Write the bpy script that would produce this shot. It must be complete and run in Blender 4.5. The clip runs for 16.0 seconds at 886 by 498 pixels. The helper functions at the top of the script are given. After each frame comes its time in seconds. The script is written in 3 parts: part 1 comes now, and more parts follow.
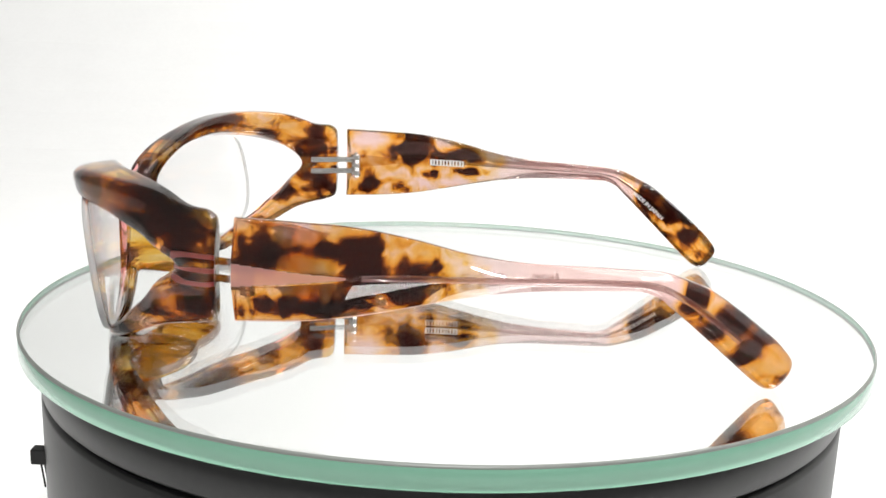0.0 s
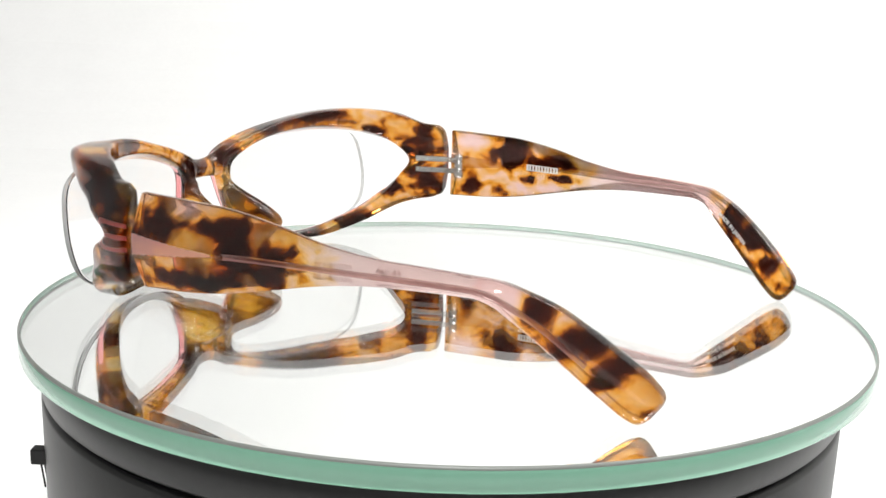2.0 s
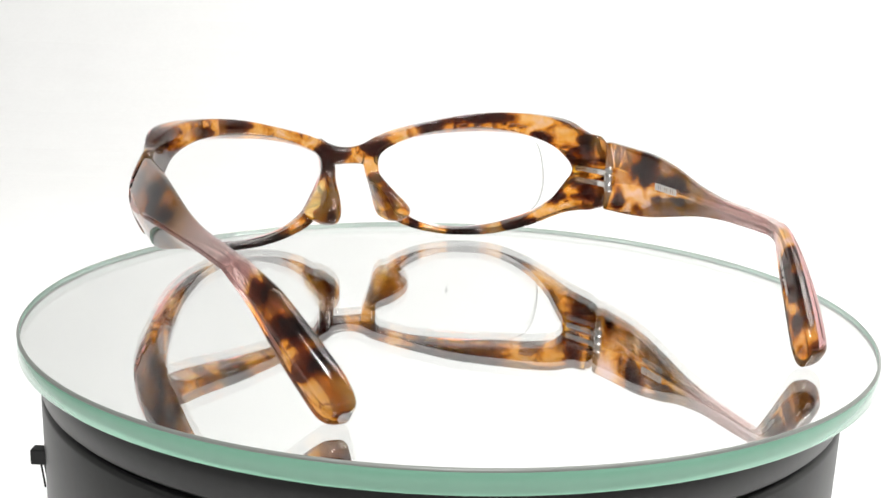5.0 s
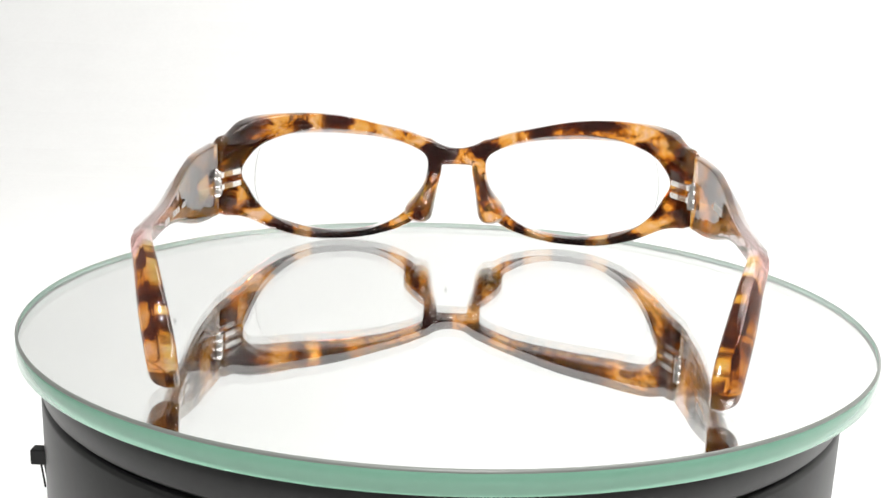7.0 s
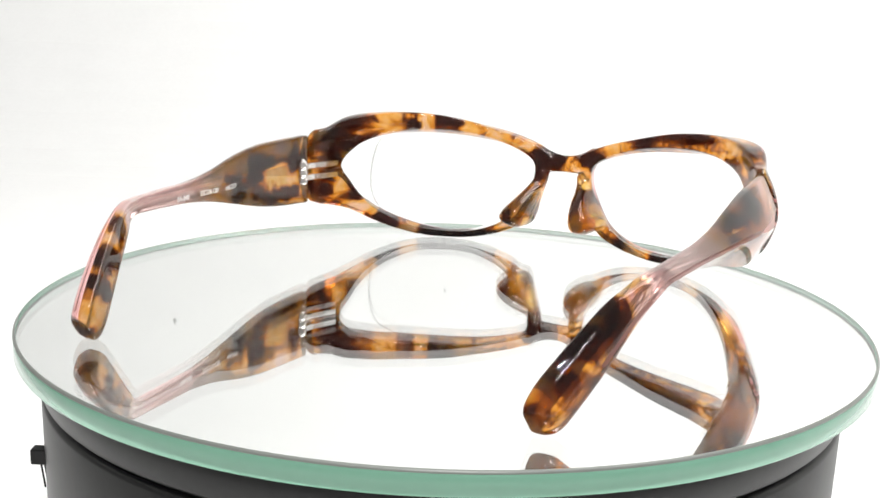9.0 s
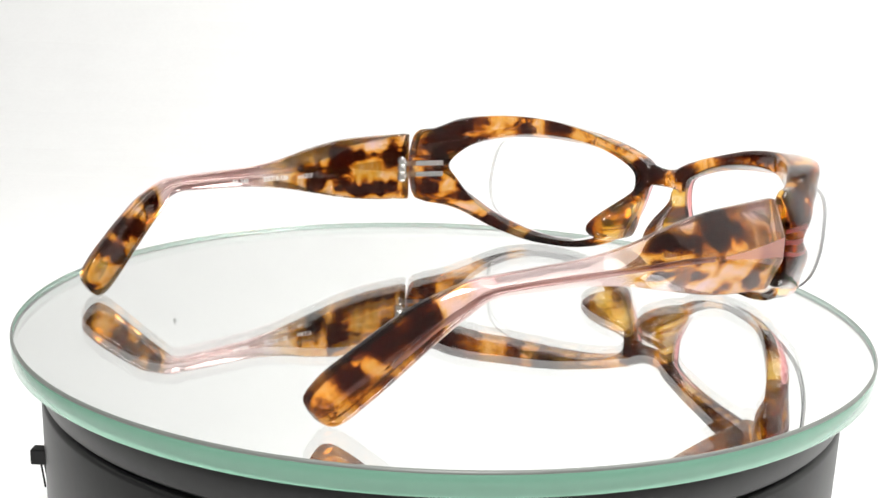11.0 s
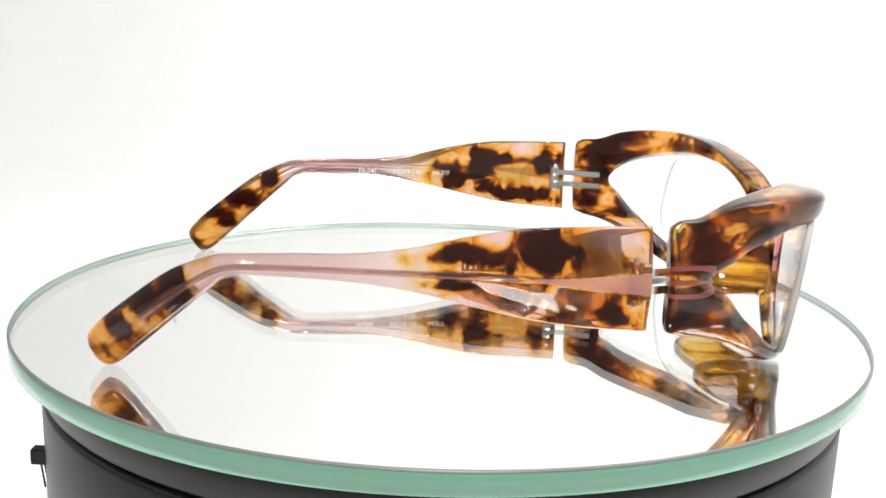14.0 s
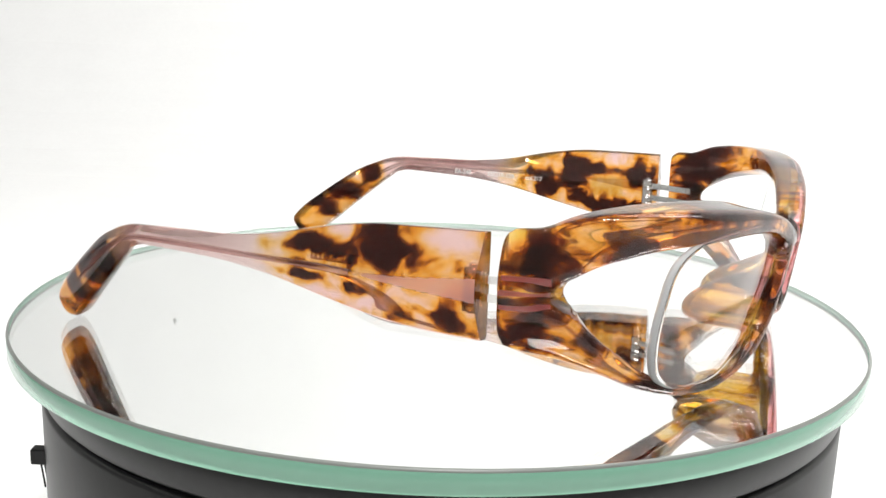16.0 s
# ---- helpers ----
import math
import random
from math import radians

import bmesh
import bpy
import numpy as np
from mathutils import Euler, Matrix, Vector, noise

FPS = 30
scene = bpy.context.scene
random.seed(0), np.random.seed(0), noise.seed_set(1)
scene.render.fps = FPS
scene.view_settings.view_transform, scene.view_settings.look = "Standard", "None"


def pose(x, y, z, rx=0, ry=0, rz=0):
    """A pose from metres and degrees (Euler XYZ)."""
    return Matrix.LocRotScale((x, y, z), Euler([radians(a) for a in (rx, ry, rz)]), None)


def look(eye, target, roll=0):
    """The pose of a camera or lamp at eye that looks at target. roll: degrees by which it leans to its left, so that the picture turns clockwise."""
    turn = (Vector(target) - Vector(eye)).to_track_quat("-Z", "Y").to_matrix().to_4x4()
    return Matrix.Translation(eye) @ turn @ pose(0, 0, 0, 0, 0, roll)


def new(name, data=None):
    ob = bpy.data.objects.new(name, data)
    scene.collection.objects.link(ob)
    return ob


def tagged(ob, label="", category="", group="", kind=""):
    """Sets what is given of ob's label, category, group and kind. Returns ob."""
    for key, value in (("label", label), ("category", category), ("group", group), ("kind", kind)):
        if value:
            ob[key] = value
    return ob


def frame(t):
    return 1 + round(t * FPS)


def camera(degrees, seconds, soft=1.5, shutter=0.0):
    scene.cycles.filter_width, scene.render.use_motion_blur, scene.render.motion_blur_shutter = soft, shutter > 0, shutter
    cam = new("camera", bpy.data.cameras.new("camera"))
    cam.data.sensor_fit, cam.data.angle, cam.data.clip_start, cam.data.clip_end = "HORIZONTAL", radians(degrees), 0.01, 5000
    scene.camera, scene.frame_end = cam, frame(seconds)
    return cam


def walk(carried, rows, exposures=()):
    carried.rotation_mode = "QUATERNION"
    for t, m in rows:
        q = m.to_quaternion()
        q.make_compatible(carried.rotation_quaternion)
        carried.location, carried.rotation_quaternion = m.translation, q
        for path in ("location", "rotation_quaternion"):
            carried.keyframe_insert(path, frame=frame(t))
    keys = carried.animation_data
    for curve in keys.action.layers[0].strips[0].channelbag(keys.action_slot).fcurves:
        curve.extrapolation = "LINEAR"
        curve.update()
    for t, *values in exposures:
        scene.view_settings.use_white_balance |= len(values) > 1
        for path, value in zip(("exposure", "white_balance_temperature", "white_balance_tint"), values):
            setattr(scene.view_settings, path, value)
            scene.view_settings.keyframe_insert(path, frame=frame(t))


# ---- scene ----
cam = camera(42.36, 16.0, soft=1.45)
EYE = (0.0, -0.2756, 0.0760)
AHEAD = (-0.0044, 0.97537, -0.22051)
CAM_POSE = look(EYE, [e + a for e, a in zip(EYE, AHEAD)], 1.98)
walk(cam, [(0.0, CAM_POSE), (16.0, CAM_POSE)])

# ---- studio light ----
world = bpy.data.worlds.new("studio_air")
scene.world = world
world.use_nodes = True
world.node_tree.nodes["Background"].inputs[0].default_value = (1.0, 0.995, 0.985, 1)
world.node_tree.nodes["Background"].inputs[1].default_value = 0.34
scene.view_settings.exposure = 0.0


def area_lamp(name, eye, target, size, watts, shape="DISK", colour=(1, 0.995, 0.985)):
    data = bpy.data.lights.new(name, "AREA")
    data.shape, data.size, data.energy, data.color = shape, size, watts, colour
    ob = new(name, data)
    ob.matrix_world = look(eye, target)
    return ob


# two unseen area lamps added to brighten the paper backdrop
area_lamp("backdrop_fill_light", (0.42, 0.30, 1.08), (0.12, 0.70, 0.1), 0.70, 5.6, "SQUARE")
area_lamp("backdrop_fill_light", (0.62, 0.02, 0.95), (0.0, 0.90, 0.32), 0.45, 4.7, "SQUARE")
area_lamp("led_panel_light", (0.012, -0.325, 0.62), (0, 0, 0.0), 0.125, 2.5, "SQUARE")
area_lamp("led_light", (-0.20, -0.10, 0.66), (0, 0, 0.02), 0.026, 0.8)
area_lamp("led_light", (0.11, -0.31, 0.64), (0, 0, 0.02), 0.03, 0.8)


# ---- node helpers ----
def material(name):
    m = bpy.data.materials.new(name)
    m.use_nodes = True
    return m, m.node_tree.nodes, m.node_tree.links, m.node_tree.nodes["Principled BSDF"]


def plain(name, colour, rough=0.5, metal=0.0, grain=0.0, scale=400.0, bump=0.0, coat=0.0):
    """A surface of one material: fine colour grain, coarse cloudiness and a little relief."""
    m, n, l, p = material(name)
    p.inputs["Roughness"].default_value = rough
    p.inputs["Metallic"].default_value = metal
    p.inputs["Coat Weight"].default_value = coat
    co = n.new("ShaderNodeTexCoord")
    fine, broad = n.new("ShaderNodeTexNoise"), n.new("ShaderNodeTexNoise")
    fine.inputs["Scale"].default_value, broad.inputs["Scale"].default_value = scale, scale / 14
    fine.inputs["Detail"].default_value = 4
    both = n.new("ShaderNodeMath")
    both.operation = "MULTIPLY_ADD"
    both.inputs[1].default_value = 0.5
    half = n.new("ShaderNodeMath")
    half.operation = "MULTIPLY"
    half.inputs[1].default_value = 0.5
    ramp = n.new("ShaderNodeValToRGB")
    for k, f in ((0, 1 - grain), (1, 1 + grain)):
        ramp.color_ramp.elements[k].position = 0.3 + 0.4 * k
        ramp.color_ramp.elements[k].color = (*[min(1, c * f) for c in colour], 1)
    l.new(co.outputs["Object"], fine.inputs["Vector"])
    l.new(co.outputs["Object"], broad.inputs["Vector"])
    l.new(broad.outputs["Fac"], half.inputs[0])
    l.new(fine.outputs["Fac"], both.inputs[0])
    l.new(half.outputs[0], both.inputs[2])
    l.new(both.outputs[0], ramp.inputs["Fac"])
    l.new(ramp.outputs["Color"], p.inputs["Base Color"])
    if bump:
        b = n.new("ShaderNodeBump")
        b.inputs["Strength"].default_value, b.inputs["Distance"].default_value = bump, 0.0003
        l.new(fine.outputs["Fac"], b.inputs["Height"])
        l.new(b.outputs["Normal"], p.inputs["Normal"])
    return m


def clear(name, colour, ior, rough=0.0):
    m, n, l, p = material(name)
    p.inputs["Base Color"].default_value = (*colour, 1)
    p.inputs["Transmission Weight"].default_value = 1
    p.inputs["IOR"].default_value, p.inputs["Roughness"].default_value = ior, rough
    return m


def crystal(name, pink, body, rough=0.012):
    """Clear acetate: the outer layer is pink, the inner one nearly water-clear.
    The attribute "crystal" is 1 on the pink layer's own surfaces."""
    m, n, l, p = material(name)
    p.inputs["Transmission Weight"].default_value = 1.0
    p.inputs["IOR"].default_value, p.inputs["Roughness"].default_value = 1.47, rough
    lam = n.new("ShaderNodeAttribute")
    lam.attribute_name = "crystal"
    mix = n.new("ShaderNodeMix")
    mix.data_type = "RGBA"
    l.new(lam.outputs["Fac"], mix.inputs["Factor"])
    mix.inputs[6].default_value, mix.inputs[7].default_value = (*body, 1), (*pink, 1)
    l.new(mix.outputs[2], p.inputs["Base Color"])
    wave, b = n.new("ShaderNodeTexNoise"), n.new("ShaderNodeBump")
    co = n.new("ShaderNodeTexCoord")
    l.new(co.outputs["Object"], wave.inputs["Vector"])
    wave.inputs["Scale"].default_value, wave.inputs["Detail"].default_value = 120, 1
    b.inputs["Strength"].default_value, b.inputs["Distance"].default_value = 0.12, 0.0006
    l.new(wave.outputs["Fac"], b.inputs["Height"])
    l.new(b.outputs["Normal"], p.inputs["Normal"])
    return m


def tortoise(name, shift=(0, 0, 0), fade=(), grain=210, bias=-0.16):
    """The blotched layer inside the crystal: clear peach, amber, brown and near-black dye.
    Light goes through its two faces, so each carries half of the dye.
    fade: from and to, along x, where the dye begins to thin out and comes back."""
    m, n, l, p = material(name)
    n.remove(p)
    co, mp = n.new("ShaderNodeAttribute"), n.new("ShaderNodeMapping")
    co.attribute_name = "sheet"
    mp.inputs["Location"].default_value = shift
    l.new(co.outputs["Vector"], mp.inputs["Vector"])
    blot = n.new("ShaderNodeTexNoise")
    blot.inputs["Scale"].default_value, blot.inputs["Detail"].default_value = grain, 4
    blot.inputs["Distortion"].default_value, blot.inputs["Roughness"].default_value = 0.9, 0.56
    l.new(mp.outputs["Vector"], blot.inputs["Vector"])
    spots = n.new("ShaderNodeAttribute")
    spots.attribute_name = "blotch"

    def maths(kind, a, b, c=None):
        q = n.new("ShaderNodeMath")
        q.operation = kind
        for k, v in enumerate((a, b, c)):
            if v is None:
                continue
            if isinstance(v, (int, float)):
                q.inputs[k].default_value = v
            else:
                l.new(v, q.inputs[k])
        return q.outputs[0]
    fac = maths("MULTIPLY_ADD", blot.outputs["Fac"], 1.25, bias - 0.15)
    fac = maths("MULTIPLY_ADD", spots.outputs["Fac"], 0.42, fac)
    if fade:
        sep = n.new("ShaderNodeSeparateXYZ")
        l.new(co.outputs["Vector"], sep.inputs[0])
        gone = []
        for a, b in fade:
            rng = n.new("ShaderNodeMapRange")
            rng.inputs["From Min"].default_value, rng.inputs["From Max"].default_value = a, b
            l.new(sep.outputs["X"], rng.inputs["Value"])
            gone.append(rng.outputs[0])
        fac = maths("MULTIPLY_ADD", maths("MINIMUM", *gone), -0.75, fac)
    dye = n.new("ShaderNodeValToRGB")
    r = dye.color_ramp.elements
    r[0].position, r[0].color = 0.0, (0.99, 0.95, 0.93, 1)
    r[1].position, r[1].color = 0.68, (0.15, 0.056, 0.042, 1)
    for at, colour in ((0.12, (0.985, 0.91, 0.80)), (0.24, (0.98, 0.865, 0.65)), (0.36, (0.965, 0.775, 0.34)),
                       (0.46, (0.91, 0.63, 0.17)), (0.52, (0.60, 0.33, 0.10)), (0.58, (0.29, 0.13, 0.07))):
        r.new(at).color = (*colour, 1)
    l.new(fac, dye.inputs["Fac"])
    through_it, haze, back = (n.new("ShaderNodeBsdf" + k) for k in ("Transparent", "Translucent", "Diffuse"))
    body, mix = n.new("ShaderNodeMixShader"), n.new("ShaderNodeMixShader")
    body.inputs[0].default_value, mix.inputs[0].default_value = 0.35, 0.16
    for sh in (through_it, haze, back):
        l.new(dye.outputs["Color"], sh.inputs["Color"])
    l.new(haze.outputs[0], body.inputs[1])
    l.new(back.outputs[0], body.inputs[2])
    l.new(through_it.outputs[0], mix.inputs[1])
    l.new(body.outputs[0], mix.inputs[2])
    l.new(mix.outputs[0], n["Material Output"].inputs["Surface"])
    return m


PAPER = plain("white_paper", (0.90, 0.90, 0.89), 0.8, grain=0.02, scale=300)
DRUM = plain("black_satin_plastic", (0.010, 0.0097, 0.0097), 0.36, grain=0.25, scale=500, bump=0.05)
DRUM.node_tree.nodes["Principled BSDF"].inputs["IOR"].default_value = 1.45
# black of groove and switch, and of the shade put under the glass
BLACK = plain("black_parts_and_shade", (0.006, 0.006, 0.006), 0.6, grain=0.2)
STEEL = plain("polished_steel", (0.82, 0.81, 0.79), 0.16, 1.0, grain=0.08, scale=900)
MIRROR = plain("silvered_backing", (0.972, 0.978, 0.974), 0.0, 1.0, grain=0.003, scale=30)
PRINT = plain("white_print", (0.88, 0.88, 0.86), 0.5, grain=0.03, scale=2000)
PRINT.node_tree.nodes["Principled BSDF"].inputs["Alpha"].default_value = 0.95
GLASS = clear("clear_float_glass", (0.985, 0.996, 0.99), 1.52)
EDGE = plain("ground_green_glass_edge", (0.37, 0.77, 0.56), 0.12, grain=0.03, scale=250, coat=0.35)
EDGE.node_tree.nodes["Principled BSDF"].inputs["Transmission Weight"].default_value = 0.5
EDGE.node_tree.nodes["Principled BSDF"].inputs["IOR"].default_value = 1.52
# grey colour imitates the dark refraction in the plate's polished bevel
BEVEL = plain("dark_refraction_bevel", (0.33, 0.35, 0.32), 0.35, grain=0.06, scale=250)
BEVEL.node_tree.nodes["Principled BSDF"].inputs["Transmission Weight"].default_value = 0.5
LENS = clear("clear_demo_lens", (0.985, 0.985, 0.985), 1.28)
DUST = plain("grey_dust", (0.48, 0.48, 0.47), 0.9, grain=0.2)
CRYSTAL_FRONT = crystal("pink_crystal_acetate_front", (0.87, 0.34, 0.35), (0.985, 0.96, 0.93))
CRYSTAL_TEMPLE = crystal("pink_crystal_acetate_temple", (0.87, 0.46, 0.46), (0.985, 0.95, 0.94))
CRYSTAL_SAWN = crystal("frosted_pink_acetate", (0.80, 0.40, 0.37), (0.80, 0.40, 0.37), 0.34)
CRYSTAL_SAWN.node_tree.nodes["Principled BSDF"].inputs["Transmission Weight"].default_value = 0.55
# same pink acetate, coloured darker to imitate dark refraction in the groove
CRYSTAL_GROOVE = crystal("darkened_milled_groove", (0.50, 0.27, 0.25), (0.50, 0.27, 0.25), 0.22)
CRYSTAL_GROOVE.node_tree.nodes["Principled BSDF"].inputs["Transmission Weight"].default_value = 0.6
TORTOISE_FRONT = tortoise("tortoise_layer_front", (0.013, 0.0, 0.021), grain=260, bias=-0.045)
TORTOISE_R = tortoise("tortoise_layer_temple", (0.31, 0.2, 0.05), ((0.034, 0.056), (0.084, 0.077)))
TORTOISE_L = tortoise("tortoise_layer_temple_pair", (0.75, 0.6, 0.43), ((0.038, 0.054), (0.084, 0.077)))
FILM = clear("clear_film", (0.86, 0.85, 0.50), 1.47, 0.08)
LENS_EDGE, lens_nodes, lens_links, lens_shader = material("ground_lens_edge")
lens_nodes.remove(lens_shader)
lens_milk, lens_open, lens_mix = (lens_nodes.new("Shader" + k) for k in ("NodeBsdfDiffuse", "NodeBsdfTransparent", "NodeMixShader"))
lens_milk.inputs["Color"].default_value = (0.96, 0.96, 0.96, 1)
lens_open.inputs["Color"].default_value = (0.97, 0.97, 0.97, 1)
lens_mix.inputs[0].default_value = 0.5
lens_links.new(lens_milk.outputs[0], lens_mix.inputs[2])
lens_links.new(lens_open.outputs[0], lens_mix.inputs[1])
lens_links.new(lens_mix.outputs[0], lens_nodes["Material Output"].inputs["Surface"])



specs = None


# ---- mesh helpers ----
def part(name, bm, mats, parent=None, label="", smooth=True):
    me = bpy.data.meshes.new(name)
    bmesh.ops.recalc_face_normals(bm, faces=bm.faces)
    bm.to_mesh(me)
    bm.free()
    for m in mats if isinstance(mats, (list, tuple)) else [mats]:
        me.materials.append(m)
    if smooth:
        me.polygons.foreach_set("use_smooth", [True] * len(me.polygons))
    ob = new(name, me)
    if parent:
        ob.parent = parent
        if parent is specs:
            ob.matrix_basis = SEAT
    if label:
        ob["label"] = label
    return ob


def loft(bm, rings, closed=False, caps=True):
    """Skin between rings of equal length; each ring is closed."""
    vs = [[bm.verts.new(p) for p in r] for r in rings]
    k = len(vs[0])
    pairs = list(zip(vs, vs[1:])) + ([(vs[-1], vs[0])] if closed else [])
    for a, b in pairs:
        for i in range(k):
            bm.faces.new((a[i], a[(i + 1) % k], b[(i + 1) % k], b[i]))
    if caps and not closed:
        bm.faces.new(vs[0])
        bm.faces.new(vs[-1])


def turned(bm, profile, seg, centre=(0, 0), mats=None):
    """A closed profile of (radius, z) turned about the upright axis."""
    vs = [[bm.verts.new((centre[0] + r * math.cos(2 * math.pi * i / seg), centre[1] + r * math.sin(2 * math.pi * i / seg), z))
           for r, z in profile] for i in range(seg)]
    k = len(profile)
    for i in range(seg):
        a, b = vs[i], vs[(i + 1) % seg]
        for j in range(k - 1):
            f = bm.faces.new((a[j], b[j], b[j + 1], a[j + 1]))
            if mats:
                f.material_index = mats[j]
    return vs


def block(bm, lo, hi, bevel=0.0):
    m = Matrix.LocRotScale([(a + b) / 2 for a, b in zip(lo, hi)], None, [b - a for a, b in zip(lo, hi)])
    made = bmesh.ops.create_cube(bm, size=1, matrix=m)
    if bevel:
        edges = list({e for v in made["verts"] for e in v.link_edges})
        bmesh.ops.bevel(bm, geom=edges, offset=bevel, segments=2, affect="EDGES", profile=0.5)


def rod(bm, a, b, r, seg=14):
    a, b = Vector(a), Vector(b)
    q = (b - a).to_track_quat("Z", "Y")
    loft(bm, [[p + q @ Vector((rr * math.cos(2 * math.pi * i / seg), rr * math.sin(2 * math.pi * i / seg), 0)) for i in range(seg)]
              for p, rr in ((a, r * 0.8), (a.lerp(b, 0.06), r), (a.lerp(b, 0.94), r), (b, r * 0.8))])


def smooth_at(x, xs, ys):
    """A smooth curve through knots (Hermite with averaged slopes)."""
    i = max(0, min(len(xs) - 2, int(np.searchsorted(xs, x)) - 1))
    h = xs[i + 1] - xs[i]
    t = min(1.0, max(0.0, (x - xs[i]) / h))

    def slope(k):
        if k == 0:
            return (ys[1] - ys[0]) / (xs[1] - xs[0])
        if k == len(xs) - 1:
            return (ys[-1] - ys[-2]) / (xs[-1] - xs[-2])
        return (ys[k + 1] - ys[k - 1]) / (xs[k + 1] - xs[k - 1])
    a, b = slope(i) * h, slope(i + 1) * h
    return (2 * t**3 - 3 * t**2 + 1) * ys[i] + (t**3 - 2 * t**2 + t) * a + (3 * t**2 - 2 * t**3) * ys[i + 1] + (t**3 - t**2) * b


def flat_ngon_fix(me):
    """Keeps broad end faces flat while the sides stay smooth."""
    for poly in me.polygons:
        if len(poly.vertices) > 8:
            poly.use_smooth = False


# ---- backdrop and turntable ----
bm = bmesh.new()
line = [(-0.9, -0.085), (0.62, -0.085)]
line += [(0.62 + 0.30 * math.sin(a), 0.215 - 0.30 * math.cos(a)) for a in np.radians(np.arange(6, 91, 6))]
line += [(0.92, 0.6), (0.92, 1.15)]
under = [(y, z - 0.004) if z < 0 else (y + 0.004, z) for y, z in line]
loft(bm, [[(x, y, z) for y, z in line + under[::-1]] for x in (-1.5, 1.5)])
# unseen white wall added on the right as a reflector
for x in (0.80,):
    block(bm, (x - 0.004, -0.12, -0.0845), (x + 0.004, 0.915, 1.15))
tagged(part("backdrop", bm, PAPER, smooth=False), "seamless white paper sweep behind the turntable, with an added reflector wall", "backdrop", kind="structure")

turntable = tagged(new("turntable"), "black motorised display turntable with a side switch", "turntable")
bm = bmesh.new()
turned(bm, [(0.0, -0.0845), (0.0935, -0.0845), (0.0948, -0.083), (0.0958, -0.0165), (0.0952, -0.0154), (0.0, -0.0154)], 160)
part("drum", bm, DRUM, turntable, "matt black plastic drum")
bm = bmesh.new()
turned(bm, [(0.0, -0.0156), (0.0942, -0.0156), (0.0942, -0.0142), (0.0, -0.0142)], 160)
part("groove", bm, BLACK, turntable, "dark gap between platter and drum")
bm = bmesh.new()
turned(bm, [(0.0, -0.0144), (0.0952, -0.0144), (0.0958, -0.0138), (0.0958, -0.0072), (0.0952, -0.0066), (0.0, -0.0066)], 160)
platter = part("platter", bm, DRUM, turntable, "black rotating platter rim")
# black disc put where only shade lies between glass and platter
bm = bmesh.new()
turned(bm, [(0.0, -0.0067), (0.0945, -0.0067), (0.0945, -0.0052), (0.0, -0.0052)], 120)
part("under_glass_shade", bm, BLACK, turntable, "black band standing in for the shade under the glass")
bm = bmesh.new()
block(bm, (-0.0926, -0.0345, -0.0321), (-0.0889, -0.0312, -0.0285), 0.0003)
part("switch", bm, BLACK, turntable, "small black toggle switch", smooth=False)
bm = bmesh.new()
rod(bm, (-0.0903, -0.0340, -0.0318), (-0.0894, -0.0343, -0.0375), 0.00022, 8)
rod(bm, (-0.0898, -0.0332, -0.0318), (-0.0889, -0.0335, -0.0378), 0.00022, 8)
part("switch_wire", bm, BLACK, turntable)
for ob in turntable.children:
    ob.location.x = -0.0004

# the glass plate sits a little off the axis of the table
OFF = (0.00074, 0.00095)
R = 0.1014
bm = bmesh.new()
turned(bm, [(0.0, 0.0), (R - 0.0006, 0.0), (R, -0.0006), (R, -0.0046), (R - 0.0006, -0.0051), (0.0, -0.0051)], 240, OFF,
       [0, 3, 1, 1, 2])
bmesh.ops.remove_doubles(bm, verts=bm.verts, dist=1e-6)
plate = part("glass_plate", bm, [GLASS, EDGE, MIRROR, BEVEL], smooth=False)
for poly in plate.data.polygons:
    poly.use_smooth = poly.material_index in (1, 3)
tagged(plate, "round mirror-backed glass plate with a green ground edge", "glass plate")

# faint marks on the paper, seen mirrored in the plate
for x, z, r in ((-0.2946, 0.2832, 0.0017), (-0.0009, 0.2373, 0.0015), (0.2001, 0.1799, 0.0016)):
    bm = bmesh.new()
    bmesh.ops.create_circle(bm, cap_ends=True, segments=14, radius=r, matrix=pose(x, 0.9185, z, 90))
    ext = bmesh.ops.extrude_face_region(bm, geom=list(bm.faces))
    bmesh.ops.translate(bm, verts=[g for g in ext["geom"] if isinstance(g, bmesh.types.BMVert)], vec=(0, 0.0008, 0))
    tagged(part("paper_mark", bm, DUST), "small grey speck on the white paper backdrop", "speck", "specks on the paper")

# ---- spectacles: x runs back along the temples, y across, z up; origin on the table's axis ----
specs = tagged(new("spectacles"), "tortoise and pink crystal acetate spectacles lying open with clear lenses", "spectacles")
SEAT = pose(-0.03299, 0.00270, 0.0004, 0.6, 0, -3.9)
MM = 0.001


def place(v, u, z):
    return Vector((v * MM, u * MM, z * MM))


